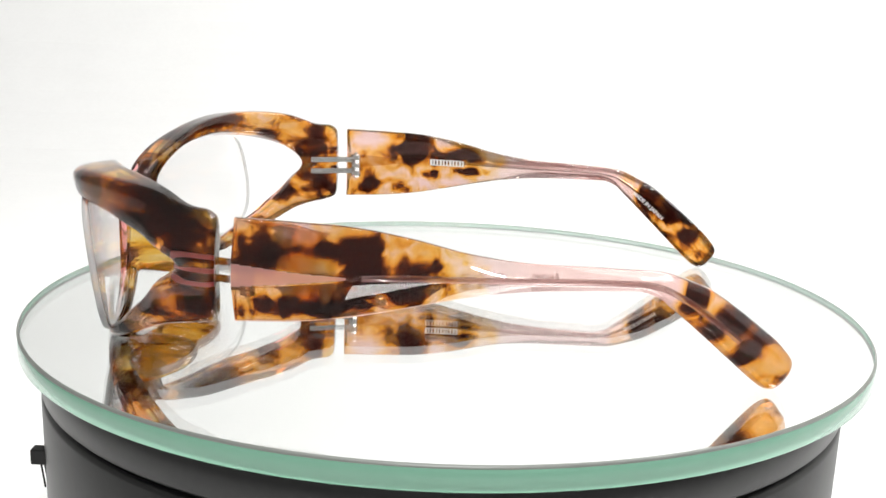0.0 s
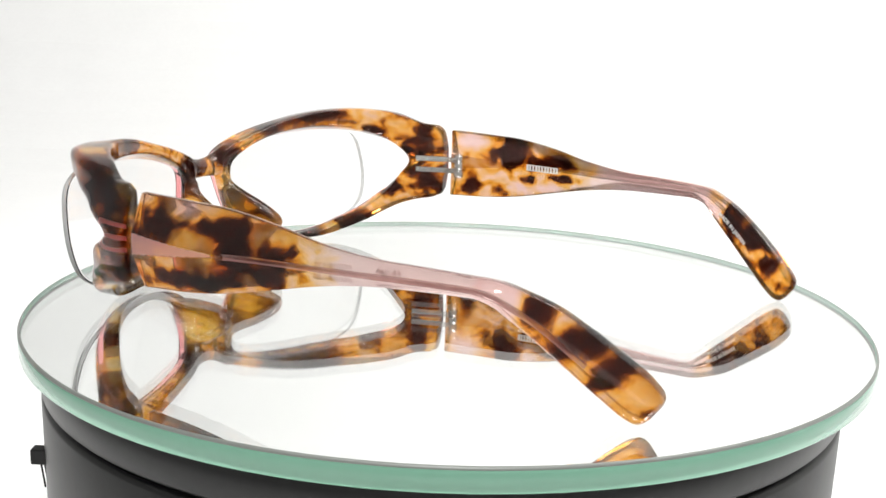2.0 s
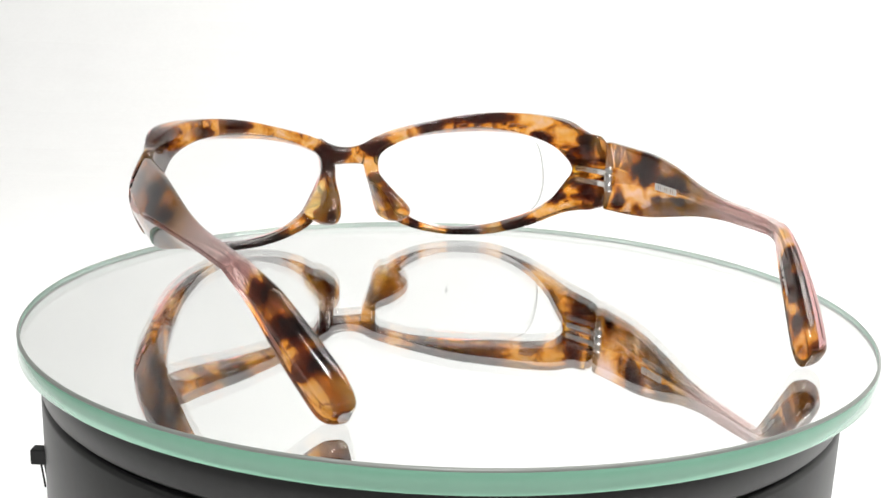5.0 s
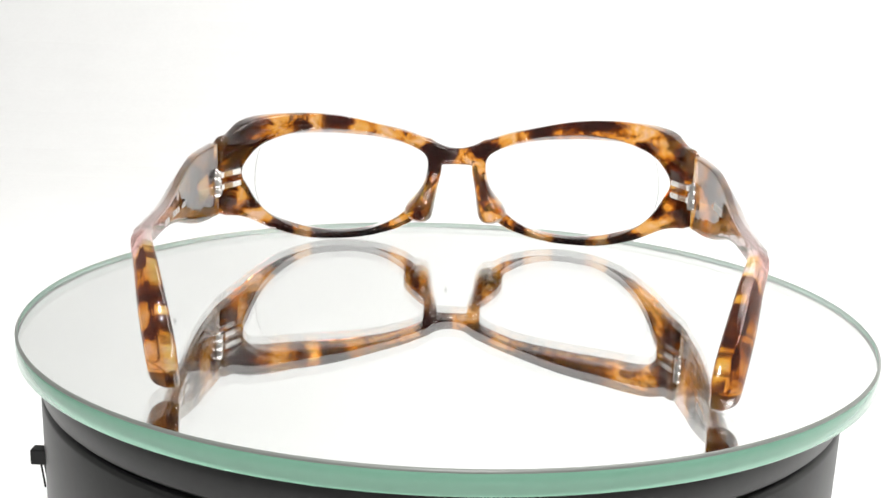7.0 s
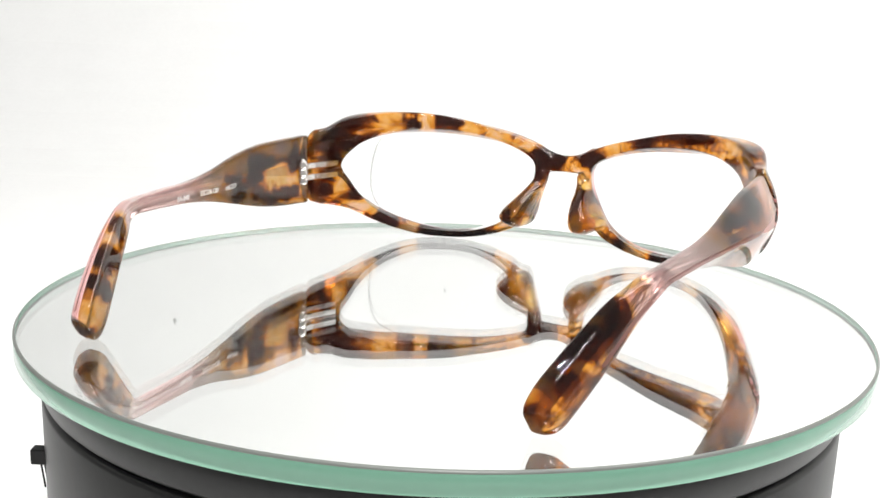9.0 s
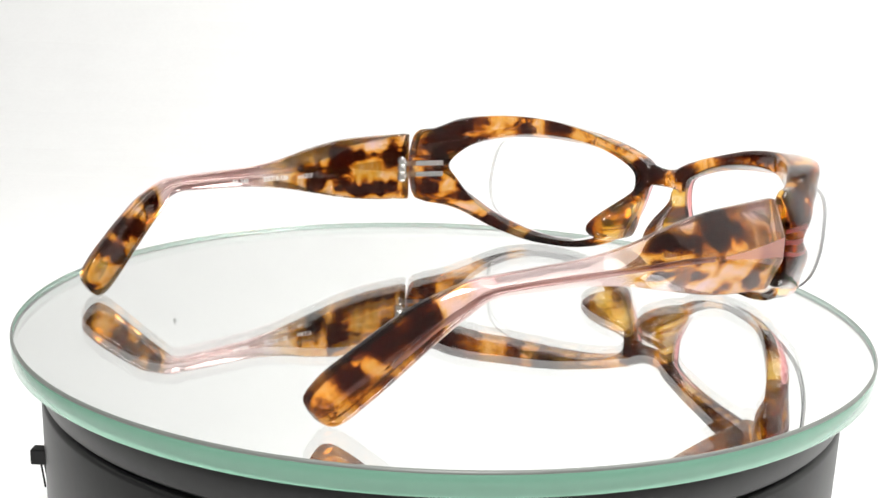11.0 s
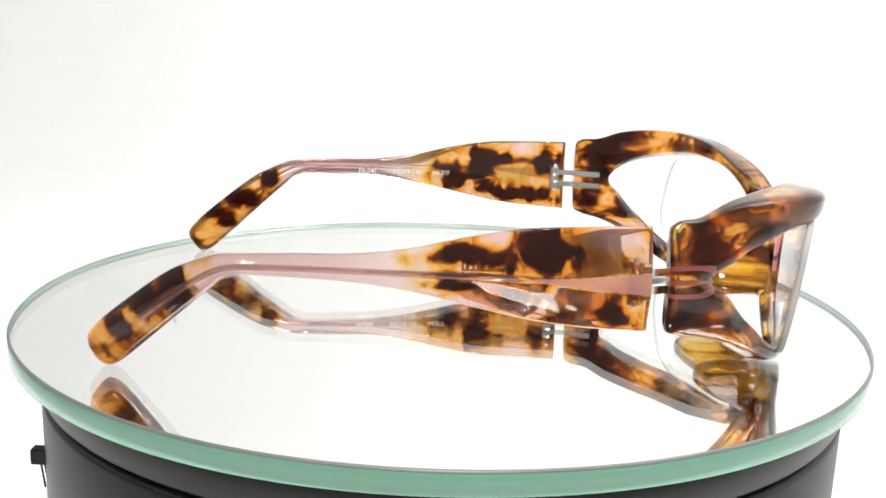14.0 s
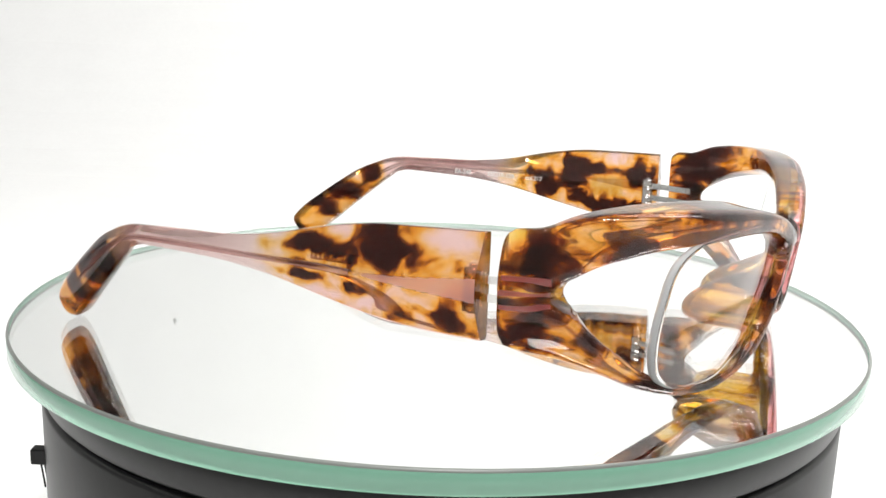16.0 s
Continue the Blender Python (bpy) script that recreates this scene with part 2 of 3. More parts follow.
# blotches of the tortoise sheet: place along (or across), height, half length, half height, + dark or - clear
BLOTS_RIGHT = [(18, 28.2, 4.8, 4.0, 1.1), (9.5, 26.8, 4.2, 2.8, 0.75), (31, 26.3, 7.2, 1.9, 1.1), (22.5, 20.2, 3.0, 1.4, 1.0), (35, 21.8, 4.8, 1.1, 0.9),
               (13.6, 15.8, 3.0, 1.7, 0.9), (4.6, 16.6, 2.2, 3.0, 1), (2, 21.2, 2.6, 1.8, 0.7), (24.5, 23.6, 2.6, 1.0, 0.5), (42, 25, 4, 1.2, 0.6),
               (4, 30.6, 5.5, 2.2, -0.8), (26, 30.2, 2.4, 1.4, -0.7), (18, 17.6, 3, 1.6, -0.5), (10.5, 21, 4.5, 1.6, -0.15), (29, 18.2, 5, 1.2, -0.8)]
TIP_RIGHT = [(80, 22.6, 2.0, 2.0, 1), (87.5, 18, 3.2, 3.4, 1), (93.5, 13.4, 2.4, 3, 0.9), (99.5, 13.4, 2.8, 2.0, 0.8), (99, 8, 2.4, 1.6, 0.6), (107.5, 6.2, 1.9, 2.4, 1.1),
             (104, 2.6, 2, 1.2, 0.7), (83.5, 19.6, 1.3, 2.4, -0.5), (90.6, 15.8, 1.1, 2.6, -0.35), (96.6, 8.4, 1.7, 2.4, -0.1), (103, 7.4, 2.2, 2.4, -0.1), (98, 9.5, 10, 8, 0.2), (91, 15, 6, 3, 0.45), (99.5, 9.5, 3.5, 3, 0.45)]
BLOTS_LEFT = [(3.4, 27, 3.2, 4.2, 1.1), (-1.8, 26, 1.2, 3.5, 0.6), (12, 27.2, 4.0, 1.4, 0.8), (21.6, 23.6, 4.4, 5.4, 1.1), (19, 28, 5.5, 1.6, 0.7), (17, 16.6, 4, 1.9, 0.9),
              (7, 16.9, 6.5, 2.2, 1), (-1, 15.2, 2, 1.4, 0.5), (30, 20.6, 3.2, 3.1, 1.1), (33.5, 24.6, 4.6, 1.9, 0.6), (42, 22.6, 3.2, 2.2, 0.35),
              (9, 30.8, 3.6, 2.0, -0.8), (21, 15, 3, 1.6, -0.8), (26.8, 25.8, 1.4, 2.4, -0.3), (26, 18, 2, 2, -0.5), (12, 22.6, 4.4, 2.6, -0.1), (38, 25, 2, 1.4, -0.4), (5, 13.4, 5, 0.9, -0.4)]
TIP_LEFT = [(84, 20.5, 3.2, 2.6, 1), (92, 15, 4.2, 3, 1), (96.5, 8.5, 2.0, 1.8, 0.9), (107, 1.8, 3.0, 1.7, 1.1), (100, 11.5, 2, 1.8, 0.6), (102.5, 7.6, 2.6, 2.6, -0.15),
            (98, 9.5, 10, 8, 0.26), (107.5, 6, 2.0, 2.0, -0.2), (88, 17.5, 1.1, 3, -0.4), (80, 23.5, 2, 1.6, -0.4)]
BLOTS_FRONT_R = [(9, 27, 4.5, 2.6, 1), (16, 32.5, 3, 2, -1), (24, 34.5, 4, 1.9, 1), (33, 37, 4, 1.8, 0.7), (43, 38, 6, 2.6, 1), (51.5, 36, 4, 3, -1), (54.5, 31, 2, 2.6, 1),
                 (57, 15, 2.6, 4, 1), (57, 9, 5, 2.3, -1), (49, 3.6, 4.2, 2, 0.8), (44, 2, 2, 2, -1), (35, 1.5, 5.2, 2, 1), (26, 2, 3.6, 2, -1), (19.5, 3, 1.6, 2, 1),
                 (12, 7.5, 2.6, 2.6, -1), (9.5, 16, 2.6, 3.0, 1), (11, 10, 3, 2.8, -1.3), (6, 21, 2.6, 4.6, -1), (63.5, 29, 3.2, 4.6, 0.6), (65, 17.5, 3.5, 4.6, 0.6), (60, 12, 3.5, 1.4, -0.6)]
BLOTS_FRONT_L = [(-58, 35.5, 5.6, 3, 0.6), (-50, 36.8, 3.2, 2.6, -1), (-45.5, 35.5, 2.4, 1.2, 1), (-42, 37, 2.4, 2, -1), (-36, 37, 4.4, 2.3, 1), (-25, 34.5, 5, 2, -0.6), (-13, 30, 2.6, 1.6, -1),
                 (-6, 26.5, 4.8, 2.8, 1), (-8, 21.5, 2.4, 2.5, 0.8), (-11, 15, 2.6, 2.4, -1), (-13, 10, 2.6, 2.6, 1), (-18, 5, 2.6, 2, -1), (-28, 2, 7, 2, 1), (-39, 1.5, 4.4, 2, 1),
                 (-46, 2, 2.2, 2.2, -1), (-52, 4.2, 4.4, 2.8, 1), (-58, 9, 4.2, 2.6, -1), (-57.5, 15, 2, 3.6, 1), (-63.5, 29, 3, 4.6, 0.6), (-60, 31, 3.5, 2.6, 0.6), (-65, 17.5, 3, 4.2, 0.5)]


def blotted(me, spots, along, clear_share=1.0):
    """Gives every point of a body its place on the sheet it was cut from, and its share of dark or amber from the spots."""
    co = np.empty(len(me.vertices) * 3)
    me.vertices.foreach_get("co", co)
    z = co[2::3] / MM
    total = np.zeros(len(z))
    for px, pz, rx, rz, sign in spots:
        total += sign * np.exp(-((((along - px) / rx) ** 2 + ((z - pz) / rz) ** 2) ** 1.5) * 0.7)
    total = np.clip(np.where(total < 0, total * clear_share, total), -1, 1.1)
    me.attributes.new("blotch", "FLOAT", "POINT").data.foreach_set("value", total.astype(np.float32))
    flat = np.stack([along, 0 * z, z], 1) * MM
    me.attributes.new("sheet", "FLOAT_VECTOR", "POINT").data.foreach_set("vector", flat.astype(np.float32).ravel())


# inner face of the front, in plan: how far across and how far back, by the length along it
ALONG = [0, 12.2, 30.6, 47.7, 59.1, 66.7, 72.8, 80.5]
ACROSS = [0, 12, 30, 46, 55, 60, 63, 65]
BACK = [-44, -42, -38, -31.6, -23.8, -17.3, -12.4, -6.2]


def inner(a):
    return smooth_at(a, ALONG, ACROSS), smooth_at(a, ALONG, BACK)


def thick(a, z):
    high = smooth_at(a, [0, 30, 47, 59, 67, 73, 81], [6.2, 8.0, 9.8, 8.2, 5.8, 3.6, 2.8])
    low = smooth_at(a, [0, 30, 47, 59, 67, 73, 81], [5.0, 4.6, 4.5, 5.0, 4.6, 3.2, 2.6])
    f = min(1, max(0, (z - 3) / 34))
    ridge = smooth_at(a, [58, 66, 72, 81], [0.0, 1.8, 3.8, 4.0]) if a > 58 else 0
    d = min(1, abs(z - 22.5) / 11)
    return low + (high - low) * f + ridge * (1 - d) * (1 + 0.85 * d)


def shell(a, z, depth):
    """A point of the front: depth 0 is the inner face, 1 the outer one."""
    u, v = inner(a)
    u2, v2 = inner(a + 0.5)
    u1, v1 = inner(a - 0.5) if a > 0.5 else (-u2, v2)
    n = Vector((v2 - v1, u2 - u1)).normalized()
    d = thick(a, z) * depth
    level = min(1, max(0, (80.5 - a) / 12))
    return v + 0.07 * (20 - z) * max(0, 1 - a / 75) - d * n.y * level, u + d * n.x, z


# outlines of one eye, by length along and height
BACK_RIM = [(5.0, 28.2), (12, 31.6), (21, 34.4), (34, 37.7), (46, 39.0), (57, 38.8), (66, 37.2), (73, 34.6), (80.3, 33.0), (80.4, 22.5), (80.3, 13.0),
            (73, 11.0), (66, 9.2), (56, 4.0), (46.5, 0.9), (37, 0.0), (28, 0.5), (19, 2.6), (12.5, 6.0), (8.0, 12.5), (5.8, 20), (5.0, 23.2)]
BACK_EYE = [(9.6, 25.2), (15, 29.1), (24, 32.3), (34, 33.8), (43, 34.0), (52, 33.0), (60, 30.8), (64.6, 27.8), (67.9, 23.3), (65.4, 18.4),
            (61.5, 12.3), (56, 7.6), (46.5, 3.0), (37, 2.0), (28.5, 2.4), (21.5, 4.6), (16, 8.3), (12.3, 13.2), (9.6, 19)]
FRONT_RIM = [(5.0, 28.2), (12, 32.0), (21, 34.4), (34, 36.6), (46, 38.0), (57, 38.4), (66, 37.4), (73, 34.6), (80.3, 33.4), (80.4, 22.5), (80.3, 13.1),
             (73, 11.6), (66, 9.8), (56, 5.0), (46.5, 2.0), (37, 0.8), (28, 1.2), (19, 3.2), (12.5, 6.4), (8.0, 12.7), (5.8, 20), (5.0, 23.4)]
FRONT_EYE = [(8.8, 25.2), (15, 28.2), (24, 30.2), (34, 31.1), (43, 31.4), (52, 31.0), (60, 29.4), (68, 26.6), (75.0, 23.2), (68.5, 19.3),
             (61, 13.2), (55, 8.6), (46.5, 4.6), (37, 2.6), (28.5, 2.9), (21.5, 4.8), (15.5, 8.3), (11.8, 13.2), (8.9, 19)]
MID = (37.0, 20.0)


def around(outline, count=150):
    """The outline as smooth radii at even angles round the eye."""
    pts = []
    k = len(outline)
    for i in range(k):
        p0, p1, p2, p3 = (Vector(outline[(i + j) % k]) for j in (-1, 0, 1, 2))
        for s in range(8):
            t = s / 8
            pts.append(0.5 * (2 * p1 + (p2 - p0) * t + (2 * p0 - 5 * p1 + 4 * p2 - p3) * t * t + (3 * p1 - p0 - 3 * p2 + p3) * t**3))
    ang = np.array([math.atan2(p.y - MID[1], p.x - MID[0]) for p in pts])
    rad = np.array([math.hypot(p.y - MID[1], p.x - MID[0]) for p in pts])
    order = np.argsort(ang)
    goal = np.linspace(-math.pi, math.pi, count, endpoint=False)
    r = np.interp(goal, ang[order], rad[order], period=2 * math.pi)
    return [(MID[0] + q * math.cos(g), MID[1] + q * math.sin(g)) for g, q in zip(goal, r)]


def eye_rings(side):
    bo, bi, fo, fi = (around(o) for o in (BACK_RIM, BACK_EYE, FRONT_RIM, FRONT_EYE))
    rings = []
    for a, b, c, d in zip(bo, bi, fi, fo):
        corners = [(a, 0), (b, 0), (c, 1), (d, 1)]
        ring = []
        for j in range(4):
            (p, e), (q, f), (o, g) = corners[j], corners[(j + 1) % 4], corners[j - 1]
            cut = (0.16, 0.16, 0.36, 0.34)[j]
            before = ((p[0] + (o[0] - p[0]) * cut, p[1] + (o[1] - p[1]) * cut), e + (g - e) * cut)
            after = ((p[0] + (q[0] - p[0]) * cut, p[1] + (q[1] - p[1]) * cut), e + (f - e) * cut)
            for w in (0, 0.25, 0.5, 0.75, 1):
                k0, k1, k2 = (1 - w) ** 2, 2 * w * (1 - w), w * w
                ring.append(((before[0][0] * k0 + p[0] * k1 + after[0][0] * k2, before[0][1] * k0 + p[1] * k1 + after[0][1] * k2), before[1] * k0 + e * k1 + after[1] * k2))
        pts = []
        for (s, z), dep in ring:
            v, u, z = shell(s, z, dep)
            pts.append(place(v, u * side, z))
        rings.append(pts)
    return rings


LAYER = 3.3  # thickness of the tortoise layer, mm


def front_frame():
    bm = bmesh.new()
    for side in (1, -1):
        loft(bm, eye_rings(side), closed=True)
        fin = []
        for k in range(25):
            f = k / 24
            u, z = 6.4 + 6.2 * f ** 1.5, 22.9 - 15.8 * f
            tail = smooth_at(f, [0, 0.15, 0.28, 0.42, 0.56, 0.70, 0.82, 0.92, 1], [-42.6, -41.6, -38.2, -33.6, -30.0, -27.8, -27.3, -28.4, -32.0])
            fat = smooth_at(f, [0, 0.3, 0.55, 0.74, 0.86, 0.95, 1], [1.9, 2.1, 2.9, 3.9, 4.2, 3.7, 2.4])
            nose, mid = -46.0, 0.0
            half, mid = (tail - nose) / 2, (tail + nose) / 2
            ring = []
            for g in np.linspace(0, 2 * math.pi, 24, endpoint=False):
                c, q = math.cos(g), math.sin(g)
                ring.append(place(mid + half * math.copysign(abs(c) ** 0.7, c), (u + fat * math.copysign(abs(q) ** 0.8, q) * 0.94) * side, z + 0.34 * fat * math.copysign(abs(q) ** 0.8, q)))
            fin.append(ring)
        loft(bm, fin)
    rings = []
    for k in range(13):
        u = -9 + 1.5 * k
        h = 2.6 + 0.026 * u * u
        mid = 25.2 + 0.016 * u * u
        rings.append([place(-46.5 + 0.012 * u * u + 2.5 * math.cos(g), u, mid + h * math.sin(g)) for g in np.linspace(0, 2 * math.pi, 20, endpoint=False)])
    loft(bm, rings)
    ob = part("frame_front", bm, CRYSTAL_FRONT)
    re = ob.modifiers.new("body", "REMESH")
    re.mode, re.voxel_size, re.use_smooth_shade = "VOXEL", 0.00042, True
    sm = ob.modifiers.new("polish", "SMOOTH")
    sm.factor, sm.iterations = 0.5, 7
    bpy.context.view_layer.update()
    me = bpy.data.meshes.new_from_object(ob.evaluated_get(bpy.context.evaluated_depsgraph_get()))
    ob.modifiers.clear()
    ob.data = me
    me.polygons.foreach_set("use_smooth", [True] * len(me.polygons))
    # how deep each point lies between the inner and the outer face
    co = np.empty(len(me.vertices) * 3)
    me.vertices.foreach_get("co", co)
    loc = co.reshape(-1, 3) / MM
    aa = np.linspace(0, 80.5, 162)
    plan = np.array([inner(a) for a in aa])
    q = np.stack([np.abs(loc[:, 1]), loc[:, 0] - 0.07 * (20 - loc[:, 2]) * np.clip(1 - np.abs(loc[:, 1]) / 70, 0, 1)], 1)
    gap = np.full(len(q), 9e9)
    at = np.zeros(len(q))
    for a, pl in zip(aa, plan):
        d = np.hypot(q[:, 0] - pl[0], q[:, 1] - pl[1])
        closer = d < gap
        gap[closer], at[closer] = d[closer], a
    behind = q[:, 1] > np.interp(np.abs(q[:, 0]), ACROSS, BACK)
    full = np.array([thick(a, z) for a, z in zip(at, loc[:, 2])])
    depth = np.maximum(LAYER, 0.75 * full * np.clip((loc[:, 2] - 26) / 4, 0, 1))
    nor = np.empty(len(me.vertices) * 3)
    me.vertices.foreach_get("normal", nor)
    nor = nor.reshape(-1, 3)
    foot = np.stack([np.interp(at, aa, plan[:, 0]), np.interp(at, aa, plan[:, 1])], 1)
    out = (q - foot) / np.maximum(gap, 0.05)[:, None]
    cut = 1 - np.abs(nor[:, 1] * np.sign(loc[:, 1]) * out[:, 0] + nor[:, 0] * out[:, 1])
    bare = np.where(behind, 0, np.clip((gap - depth + 0.2) / 0.5, 0, 1)) * (0.7 + 0.3 * np.clip(1.6 * cut, 0, 1))
    me.attributes.new("crystal", "FLOAT", "POINT").data.foreach_set("value", bare.astype(np.float32))
    # the tortoise layer: the same body drawn in a little and cut off at part of the depth
    deep = me.copy()
    share = np.where(behind | (at < 4), 1.0, np.minimum(1, depth / np.maximum(gap, 0.01)))
    moved = foot + (q - foot) * share[:, None]
    shape = loc.copy()
    shape[:, 1] = np.sign(loc[:, 1]) * moved[:, 0]
    shape[:, 0] += moved[:, 1] - q[:, 1]
    shape -= nor * np.where(share < 1, 0.22, 0.26)[:, None]
    deep.vertices.foreach_set("co", (shape * MM).ravel())
    width = np.where(at > 66.7, 60 + (at - 66.7) * 0.62, np.interp(at, ALONG, ACROSS))
    blotted(deep, BLOTS_FRONT_R + BLOTS_FRONT_L, np.where(np.abs(loc[:, 1]) < 10, loc[:, 1], np.sign(loc[:, 1]) * width), 0.3)
    deep.materials.clear()
    deep.materials.append(TORTOISE_FRONT)
    layer = new("tortoise_layer", deep)
    layer.parent = ob
    layer["label"] = "amber and dark brown tortoise layer inside the front"
    ob.parent, ob.matrix_basis = specs, SEAT
    ob["label"] = "thick wrap front in tortoise acetate faced with pink crystal"
    return ob


front_frame()


# lenses: meniscus slabs that stand proud of the swept-back rims
def lens(side):
    bm = bmesh.new()
    edge = [(9.0, 26.0), (16, 30.2), (26, 32.8), (36, 33.8), (46, 33.6), (54, 32.0), (59.2, 28.8), (61.0, 22), (60.8, 14.5), (58.0, 8.4), (51, 4.4),
            (40, 2.2), (30, 2.0), (21, 4.6), (15, 8.6), (11, 14), (9.0, 20)]
    k = len(edge)
    rim = []
    for i in range(k):
        p0, p1, p2, p3 = (Vector(edge[(i + j) % k]) for j in (-1, 0, 1, 2))
        for s in range(6):
            t = s / 6
            rim.append(0.5 * (2 * p1 + (p2 - p0) * t + (2 * p0 - 5 * p1 + 4 * p2 - p3) * t * t + (3 * p1 - p0 - 3 * p2 + p3) * t**3))

    def sheet(u, z, d):
        return place(-46.1 + 0.0032 * u * u + 0.14 * (22 - z) + 0.002 * (z - 19) ** 2 + d, u * side, z)
    centre = Vector((36, 18.5))
    rings = []
    for d, fs in ((0.0, list(np.linspace(0.04, 0.955, 12)) + [0.99]), (1.0, [1.0]), (1.4, [0.99] + list(np.linspace(0.955, 0.04, 12)))):
        for f in fs:
            rings.append([sheet(*(centre + (p - centre) * f), d if f < 1 else 0.7) for p in rim])
    loft(bm, rings)
    bm.faces.ensure_lookup_table()
    k = len(rim)
    for f in bm.faces[12 * k:14 * k]:
        f.material_index = 1
    return part("lens", bm, [LENS, LENS_EDGE], specs, "clear curved demo lens")


lens(1)
lens(-1)


# temples: stations along the arm; each is a wedge with its ridge on the outside
STATION = [-2.3, 10, 20, 31, 42, 53, 64, 74]
INNER_U = [65.4, 66.2, 66.5, 66.5, 66.0, 65.3, 64.5, 63.7]
TOP_Z = [33.1, 32.9, 32.5, 30.8, 28.3, 26.9, 26.6, 26.3]
LOW_Z = [13.0, 13.8, 15.2, 17.6, 20.0, 21.5, 22.1, 22.4]
RIDGE = [6.8, 6.8, 6.5, 5.7, 5.0, 4.7, 4.6, 4.6]
BRIM = [2.2, 2.0, 1.8, 1.6, 1.5, 1.6, 1.9, 2.2]
# tip: along, across, height of the middle, half width, thickness, slope of the axis
TIP = [(75.5, 63.45, 24.2, 2.0, 4.6, -4), (78.5, 62.8, 23.5, 2.4, 4.7, -14), (81.5, 61.5, 21.9, 2.95, 4.9, -30), (86.2, 59.3, 18.9, 3.75, 5.3, -34.5), (91.2, 57.0, 14.9, 4.15, 5.9, -35),
       (96.2, 54.7, 10.6, 4.4, 6.3, -35.5), (100.4, 52.8, 6.9, 4.5, 6.4, -36), (103.0, 51.9, 4.5, 4.2, 6.1, -36), (104.4, 51.7, 3.4, 3.6, 5.3, -36),
       (105.0, 51.9, 3.0, 2.7, 4.0, -36), (105.3, 52.4, 2.8, 1.5, 2.2, -36)]


GROOVE = 0.62  # half width of the milled groove, mm


def section(half, brim, ridge, power, curve=0.55, bulge=0.0, notch=0.0):
    """Half outline points (height, outward) of a temple's section, all round; notch: depth of the groove milled along the ridge."""
    pts = []
    r = min(curve, half * 0.3, brim * 0.45)
    for g in np.linspace(180, 270, 4):
        pts.append((-half + r + r * math.cos(math.radians(g)), r + r * math.sin(math.radians(g))))
    for q in np.linspace(-0.8, 0.8, 7):
        pts.append((q * (half - r), 0.0))
    for g in np.linspace(270, 360, 4):
        pts.append((half - r + r * math.cos(math.radians(g)), r + r * math.sin(math.radians(g))))
    edge = min(0.6, GROOVE / half)
    steps = list(np.linspace(1, edge * 1.08, 44)) + list(np.linspace(edge * 0.98, edge * 0.1, 8))
    for q in steps + [0.0] + [-k for k in steps[::-1]]:
        d = abs(q)
        w = 1 - (q * q + 0.0016) ** (power / 2) + bulge * 4 * d * (1 - d)
        dip = notch * max(0, 1 - abs(q) * half / GROOVE)
        pts.append((q * half, brim + (ridge - brim) * max(0, w) - dip))
    return pts


def swing(side, v):
    """The arms close in a little, the left one more."""
    return max(0, v) * (0.024 if side < 0 else 0.006)


def droop(side, v):
    """The arms sink a little towards the tips, the right one more."""
    return (1.2 if side > 0 else 0.4) * min(1, max(0, v / 90))


